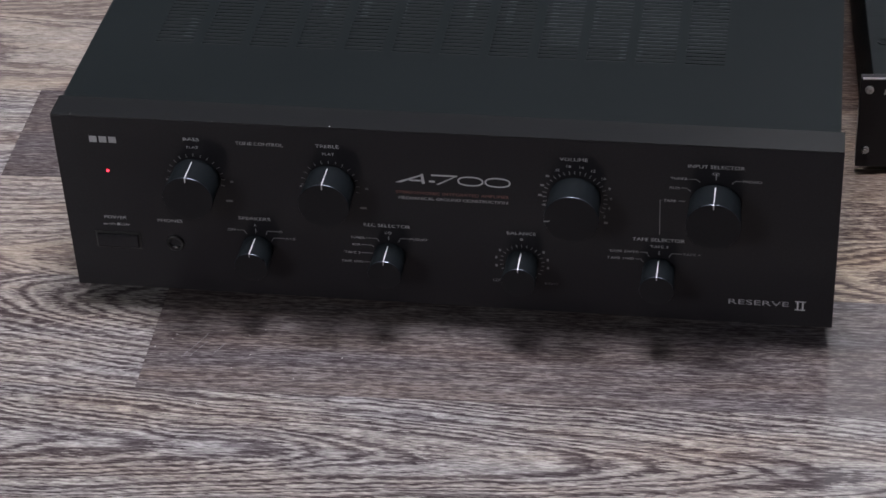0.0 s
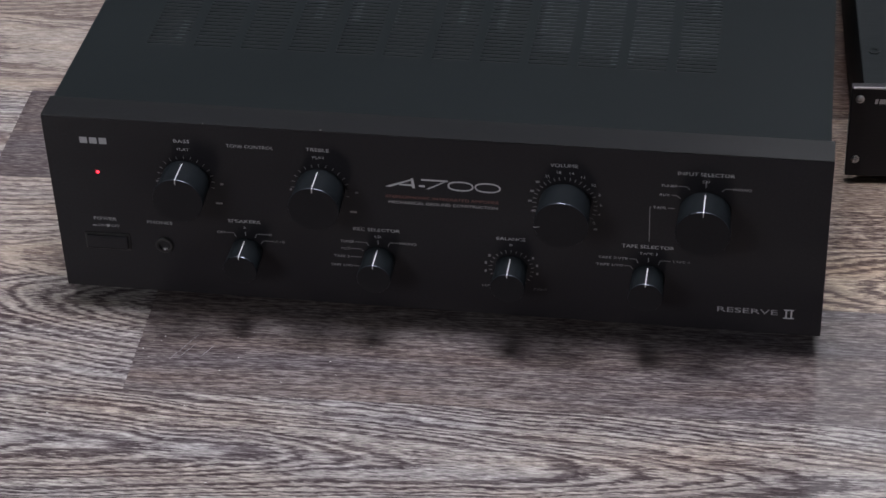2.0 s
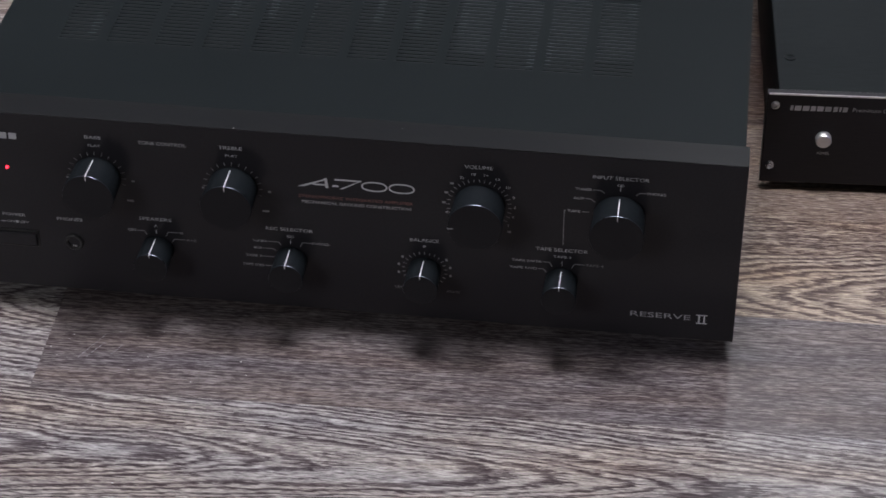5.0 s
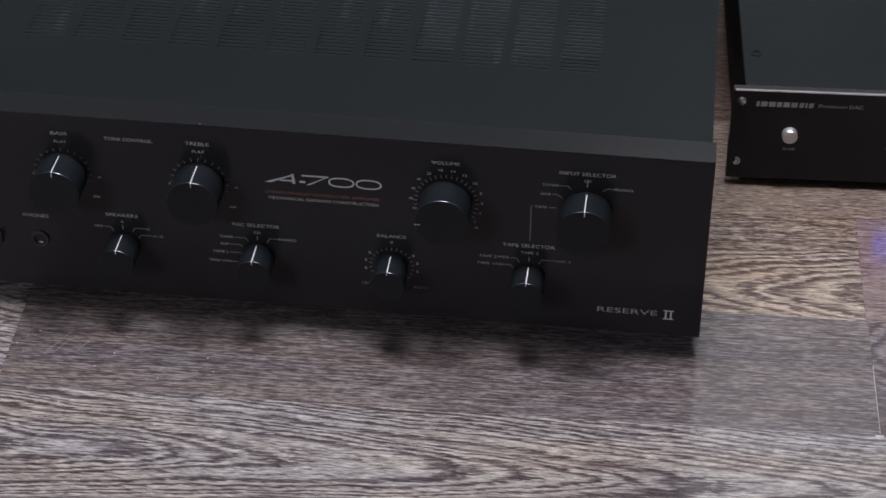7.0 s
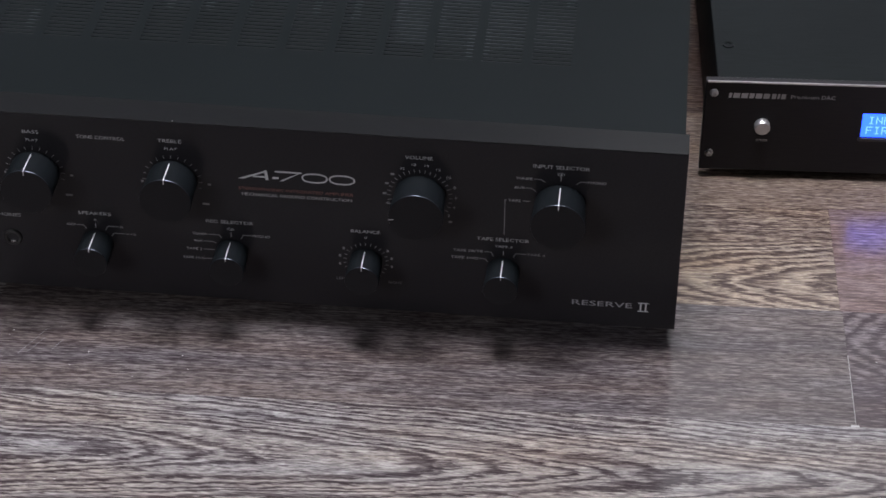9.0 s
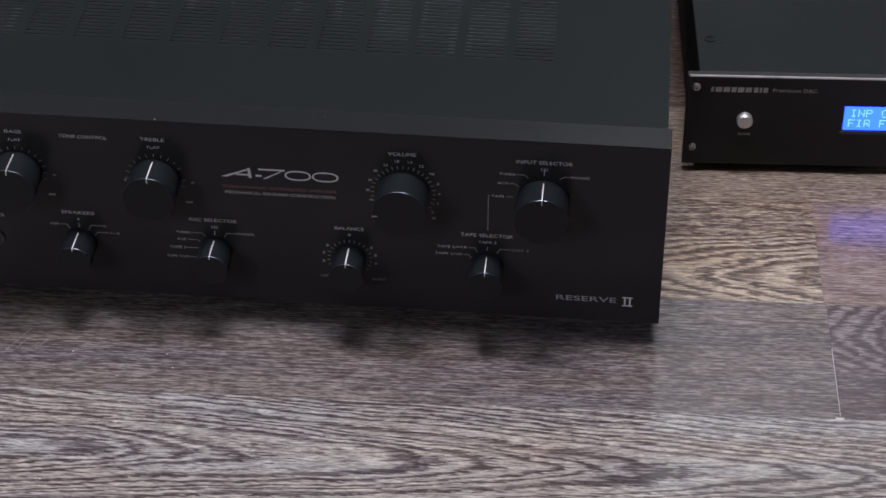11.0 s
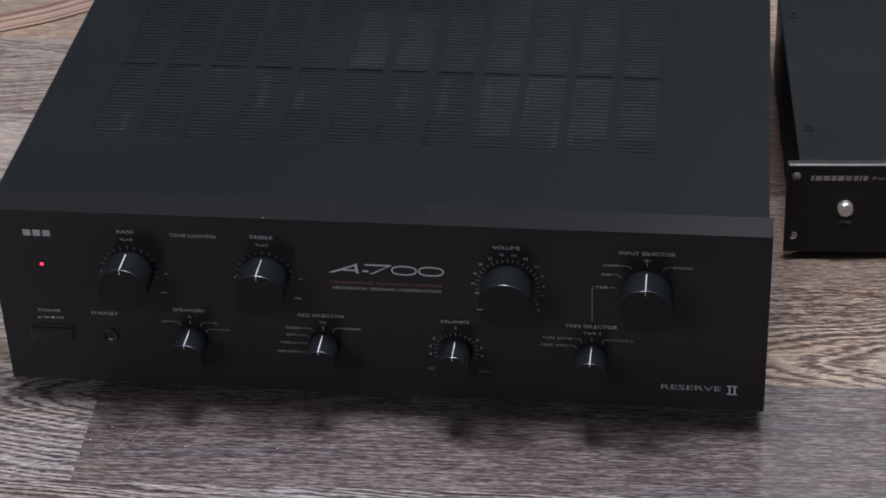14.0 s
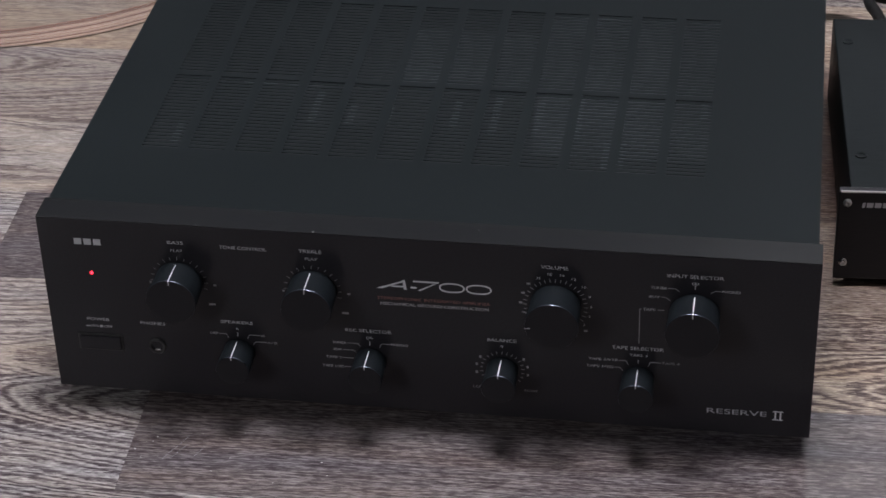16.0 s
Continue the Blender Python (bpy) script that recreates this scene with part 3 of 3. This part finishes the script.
# ---- the converter beside it ----
dac = empty("audio_converter", pose(0.2266, 0.1688, 0, 0, 0, 3.4), "flat black brushed aluminium audio converter with a lit display", "audio device")
DW, DZ0, DZ1 = 0.275, 0.0055, 0.069
front = part("front_plate", box(0, DW, 0, 0.0055, DZ0, DZ1, 0.0006, 2), M_DACFRONT, dac, "thick black front plate")
# silver strip that paints the highlight on the plate's upper edge
part("edge_highlight", box(0.001, DW - 0.001, -0.0004, 0.0006, DZ1 - 0.0006, DZ1 + 0.0003), M_BUTTON, front, "highlight along the upper edge, painted as a silver strip")
body = part("body", box(0.0, DW - 0.015, 0.0, 0.2162, 0.006, 0.0675, 0.0008), M_BRUSHED, dac, "brushed black case")
body.matrix_basis = pose(0.0072, 0.0058, 0)
for sx in (0.0155, DW - 0.0165):
    for sy in (0.044, 0.189):
        part("cover_screw", lathe([(0.0036, 0.0675), (0.0034, 0.0682), (0.0022, 0.0680), (0.0018, 0.0668), (0, 0.0668)], Matrix.Translation((sx, sy, 0)), 28), M_BRUSHED, dac, smooth=40)
for sx in (0.0052, DW - 0.0052):
    for sz in (0.0180, 0.0612):
        s = part("front_screw", lathe([(0.0026, 0.0), (0.0026, 0.0009), (0.0019, 0.0017), (0.0013, 0.0018), (0.0011, 0.0006), (0, 0.0006)], Matrix.Translation((sx, 0, sz)) @ FACE, 28), M_STEEL, dac, "steel socket screw", smooth=40)
part("power_button", lathe([(0.0047, 0.0), (0.0047, 0.0040), (0.0042, 0.0048), (0, 0.0050)], Matrix.Translation((0.0357, 0, 0.0390)) @ FACE, 40), M_BUTTON, dac, "round silver push button", smooth=40)
for k, (wd, hh) in enumerate(((0.0022, 1), (0.0044, 1), (0.0044, 1), (0.0034, 1), (0.0042, 1), (0.0042, 1), (0.0030, 1), (0.0018, 1), (0.0032, 1))):
    gx = 0.0140 + (0, 0.0026, 0.0074, 0.0122, 0.0160, 0.0206, 0.0256, 0.0290, 0.0312)[k]
    part("maker_mark", slab([(gx, 0.0578), (gx + wd - 0.0005, 0.0578), (gx + wd, 0.0612), (gx + 0.0004, 0.0612)], 0.0001), M_PRINT_BRIGHT if k < 5 else M_PRINT, front, "pale plain block of the maker's mark")
lettering("Preminum DAC", 0.0645, 0.0596, 0.0026, 0.0265, M_PRINT, front)
lettering("POWER", 0.0365, 0.0278, 0.0018, 0.0072, M_PRINT_BRIGHT, front)
lcd = part("display", box(0.0953, 0.166, -0.0003, 0.003, 0.0325, 0.0492, 0.0004), M_LCD, dac, "glowing blue text display")
GLYPHS = {"I": "e44444e", "N": "hhikljh", "P": "uhhuggg", "C": "ehggghe", "O": "ehhhhhe", "F": "vgguggg", "R": "uhhukmh", "A": "ehhvhhh", "S": "egge11u"}
ROWS5 = {"e": "01110", "4": "00100", "h": "10001", "i": "11001", "k": "10101", "l": "10011", "j": "10001", "m": "10010", "u": "11110", "g": "10000", "v": "11111", "1": "00001"}


def dot_letters(words, x, z, dot=0.00066, step=0.00078):
    """Display letters out of five by seven square dots, one mesh a letter."""
    for k, ch in enumerate(words):
        if ch == " ":
            continue
        b = None
        for r, code in enumerate(GLYPHS[ch]):
            for c, on in enumerate(ROWS5[code]):
                if on == "1":
                    px, pz = x + k * step * 6 + c * step, z - r * step
                    b = slab([(px, pz - dot), (px + dot, pz - dot), (px + dot, pz), (px, pz)], 0.00006, -0.00034, b)
        part("display_letter", b, M_LCD_TEXT, lcd, "pale display letter of small dots")


dot_letters("INP CO", 0.0990, 0.0474)
dot_letters("FIR FAS", 0.0982, 0.0402)
part("display_ledge", box(0.0940, 0.1665, -0.0010, 0.001, 0.0297, 0.0320, 0.0002), M_LEDGE, dac)
for fx, fy in ((0.03, 0.03), (DW - 0.03, 0.03), (0.03, 0.19), (DW - 0.03, 0.19)):
    part("foot", lathe([(0, 0), (0.010, 0), (0.011, 0.002), (0.011, 0.0065), (0, 0.0065)], Matrix.Translation((fx, fy, 0)), 24), M_RUBBER, dac)

# ---- cables ----
def ribbon_cable(points, name, label):
    """Flat clear twin cable: two copper cores in a clear jacket."""
    root = empty(name, pose(0, 0, 0), label, "cable")
    jacket = tube(points, 0.0014, 18, flat=9.5)
    part("jacket", jacket, M_JACKET, root, "clear plastic jacket")
    for k in range(10):
        off = (k - 4.5) * 0.0026
        line = []
        for i, p in enumerate(points):
            d = (Vector(points[min(i + 1, len(points) - 1)]) - Vector(points[max(i - 1, 0)])).normalized()
            side = d.cross(Vector((0, 0, 1))).normalized()
            line.append(Vector(p) + side * off)
        part("copper_core", tube(line, (0.0009, 0.0006, 0.0007)[k % 3], 8), M_COPPER_DARK if k in (0, 1, 4, 8) else M_COPPER, root, "bundle of copper strands")


ribbon_cable([(-0.56, 0.402, 0.0016), (-0.47, 0.410, 0.0016), (-0.393, 0.421, 0.0016), (-0.334, 0.445, 0.0016), (-0.296, 0.470, 0.0016), (-0.24, 0.51, 0.003), (-0.15, 0.53, 0.02), (-0.13, 0.47, 0.05), (-0.13, 0.396, 0.06)],
             "speaker_cable", "flat clear speaker cable with copper strands on the floor")
sig = empty("signal_cable", pose(0, 0, 0), "black signal cables with metal plugs behind the black boxes", "cable")
part("cord", tube([(0.16, 0.394, 0.07), (0.168, 0.44, 0.065), (0.195, 0.50, 0.042), (0.225, 0.515, 0.031), (0.247, 0.504, 0.030), (0.282, 0.493, 0.030), (0.325, 0.465, 0.033), (0.335, 0.43, 0.035), (0.335, 0.400, 0.035)], 0.0060, 14), M_RUBBER, sig, smooth=60)
part("cord", tube([(0.246, 0.497, 0.033), (0.249, 0.482, 0.031), (0.254, 0.467, 0.031), (0.259, 0.43, 0.034), (0.260, 0.394, 0.035)], 0.0042, 12), M_RUBBER, sig, smooth=60)
part("plug", tube([(0.236, 0.503, 0.0385), (0.244, 0.497, 0.0385)], 0.0045, 14), M_STEEL, sig, "bright metal plug", smooth=60)

# ---- floor boards ----
PITCH, ANG, V0 = 0.0992, 2.15, -0.0672       # strip width, turn against the room, first seam
GAP = 0.00005


def board_mesh(x0, x1, y0, y1, wood):
    """A board with eased upper edges, from its own origin."""
    bv, t = 0.00006, 0.0035
    b = bmesh.new()
    x0, x1, y0, y1 = x0 + GAP, x1 - GAP, y0 + GAP, y1 - GAP
    rings = [[b.verts.new(p) for p in ((x0 + e, y0 + e, z), (x1 - e, y0 + e, z), (x1 - e, y1 - e, z), (x0 + e, y1 - e, z))] for e, z in ((0, -t), (0, -bv * 0.6), (bv, 0))]
    for r, s in zip(rings, rings[1:]):
        for i in range(4):
            b.faces.new((r[i], r[(i + 1) % 4], s[(i + 1) % 4], s[i]))
    b.faces.new(rings[-1])
    return mesh_of("board", b, wood)


rng = random.Random(4)
turn = Matrix.Rotation(radians(ANG), 4, "Z")


def board(row, u0, u1, look_of, apex=None, flip=1, wood=M_WOOD):
    """look_of: arched, pale, seed, contrast. apex: where along the board, and how far up its width, the arches point."""
    v0 = V0 + row * PITCH
    au, av = apex if apex else ((u0 + u1) / 2, 0.5)
    org = Vector((au, v0 + av * PITCH, 0))
    lo, hi = (u0 - au), (u1 - au)
    yl, yh = -av * PITCH, (1 - av) * PITCH
    if flip < 0:
        lo, hi, yl, yh = -hi, -lo, -yh, -yl
    ob = new("board", board_mesh(lo, hi, yl, yh, wood))
    ob.parent = floor
    ob.matrix_basis = turn @ Matrix.Translation(org) @ (Matrix.Rotation(math.pi, 4, "Z") if flip < 0 else Matrix())
    ob.color = look_of
    return ob


KNOWN = {
    -1: [(-0.62, 0.62, (1.0, 0.435, 0.31, 0.95), (0.18, 0.53), 1, 0)],
    0: [(-0.64, -0.1665, (1.0, 0.44, 0.62, 0.95), (-0.21, 0.78), -1, 4), (-0.1665, 0.3115, (0.0, 0.355, 0.17, 0.60), None, 1, 0), (0.3115, 0.80, (1.0, 0.20, 0.83, 0.75), (0.330, 0.73), -1, 3)],
    1: [(-0.62, -0.17, (1.0, 0.54, 0.45, 0.7), (-0.30, 0.22), -1, 2), (-0.17, 0.3103, (1.0, 0.43, 0.74, 1.0), (0.212, 0.24), -1, 1), (0.3103, 0.79, (0.0, 0.44, 0.21, 0.5), None, 1, 5)],
    2: [(-0.78, -0.2985, (0.8, 0.55, 0.52, 0.75), (-0.33, 0.5), 1, 0), (-0.2985, 0.17, (0.0, 0.28, 0.11, 0.5), None, 1, 0), (0.17, 0.66, (0.0, 0.47, 0.27, 0.6), None, 1, 1)],
    # rows 3 and 4, right: colour darkened for the shade between the boxes
    3: [(-0.66, -0.12, (0.6, 0.57, 0.66, 0.6), (-0.30, 0.85), 1, 2), (-0.12, 0.36, (0.1, 0.16, 0.36, 0.5), None, 1, 1)],
    4: [(-0.70, -0.10, (1.0, 0.50, 0.91, 0.5), (-0.25, 0.72), 1, 2), (-0.10, 0.40, (0.1, 0.22, 0.55, 0.5), None, 1, 1)],
    5: [(-0.70, -0.20, (0.1, 0.60, 0.42, 0.4), None, 1, 1), (-0.20, 0.44, (0.3, 0.62, 0.47, 0.6), None, 1, 1)],
}
for row in range(-8, 13):
    spans = KNOWN.get(row, [])
    for u0, u1, lk, apex, flip, print_of in spans:
        board(row, u0, u1, lk, apex, flip, (M_WOOD, M_WOOD_BEIGE, M_WOOD_WARM, M_WOOD_SWIRL, M_WOOD_ROUND, M_WOOD_ROSE)[print_of])
    first = spans[0][0] if spans else rng.uniform(-0.3, 0.1)
    last = spans[-1][1] if spans else first
    while last < 1.1:
        board(row, last, last + 0.478, (rng.choice((0, 0.3, 1.0)), rng.uniform(0.32, 0.55), rng.random(), rng.uniform(0.6, 1.1)))
        last += 0.478
    while first > -1.2:
        board(row, first - 0.478, first, (rng.choice((0, 0.3, 1.0)), rng.uniform(0.32, 0.55), rng.random(), rng.uniform(0.6, 1.1)))
        first -= 0.478

# the rest of the floor, out to the walls, as one joined sheet of boards
b = bmesh.new()
for row in range(-27, 28):
    v = V0 + row * PITCH
    for k in range(-5, 6):
        u = (k + 0.37 * (row % 3)) * 0.478
        if -8 <= row <= 12 and u > -1.7 and u + 0.478 < 1.7:
            continue
        x0, x1 = u + GAP, u + 0.478 - GAP
        z = -0.0008 if -8 <= row <= 12 else 0.0
        ps = [turn @ Vector(p) for p in ((x0, v, z), (x1, v, z), (x1, v + PITCH - GAP, z), (x0, v + PITCH - GAP, z))]
        if all(X0 < p.x < X1 and Y0 < p.y < YN for p in ps):
            b.faces.new([b.verts.new(p) for p in ps])
outer = part("outer_boards", b, M_WOOD, floor)
outer.color = (0.2, 0.42, 0.5, 0.9)
tagged(outer, kind="stuff")
chip = part("chip", box(-0.0022, 0.0022, -0.0007, 0.0007, 0.0001, 0.0004, 0.0001), M_CHIP, floor, "pale chipped corner between boards")
chip.matrix_basis = turn @ Matrix.Translation((0.311, V0 + 0.0002, 0))
# pale strip for chipped joint edges and the light they catch
for u, row, w in ((0.3115, 0, 0.00011),):
    worn = part("worn_lit_joint", box(-w, w, 0.002, PITCH * 0.6, 0.0001, 0.0003), M_CHIP, floor, "pale worn joint between boards, light on its edge painted in")
    worn.matrix_basis = turn @ Matrix.Translation((u, V0 + row * PITCH, 0))
# dust on the amplifier's front edge and on the boards
for px, py, pz, r in ((-0.0585, 0.0006, 0.1302, 0.0004), (-0.1235, 0.0002, 0.1300, 0.0002), (-0.2035, 0.001, 0.1302, 0.0002), (0.031, 0.012, 0.1302, 0.0002)):
    part("dust_speck", lathe([(0, -r * 0.5), (r, 0), (r * 0.6, r * 0.5), (0, r * 0.6)], Matrix.Translation((px, py, pz)), 7), M_CHIP, panel)
speck_rng = random.Random(9)
for k in range(26):
    r = speck_rng.uniform(0.00015, 0.0004)
    px, py = speck_rng.uniform(-0.17, -0.02), speck_rng.uniform(-0.06, 0.0)
    if k > 14:
        px, py = speck_rng.uniform(-0.25, 0.33), speck_rng.uniform(-0.15, 0.0)
    part("dust_speck", lathe([(0, 0), (r, 0), (r * 0.7, r * 0.5), (0, r * 0.6)], Matrix.Translation((px, py, 0.0001)) @ Matrix.Diagonal((speck_rng.uniform(1, 2.2), 1, 1, 1)), 7), M_CHIP, floor)
# faint scratches on the dark board in front of the amplifier
for x0, y0, x1, y1 in ((-0.1445, -0.045, -0.1335, -0.022), (-0.1400, -0.044, -0.1330, -0.030), (-0.1270, -0.040, -0.1225, -0.031)):
    d, m = math.hypot(x1 - x0, y1 - y0), math.atan2(y1 - y0, x1 - x0)
    mark = part("scratch", box(-d / 2, d / 2, -0.00008, 0.00008, 0.0001, 0.00016), M_SCRATCH, floor, "faint pale scratch")
    mark.matrix_basis = pose((x0 + x1) / 2, (y0 + y1) / 2, 0, 0, 0, math.degrees(m))
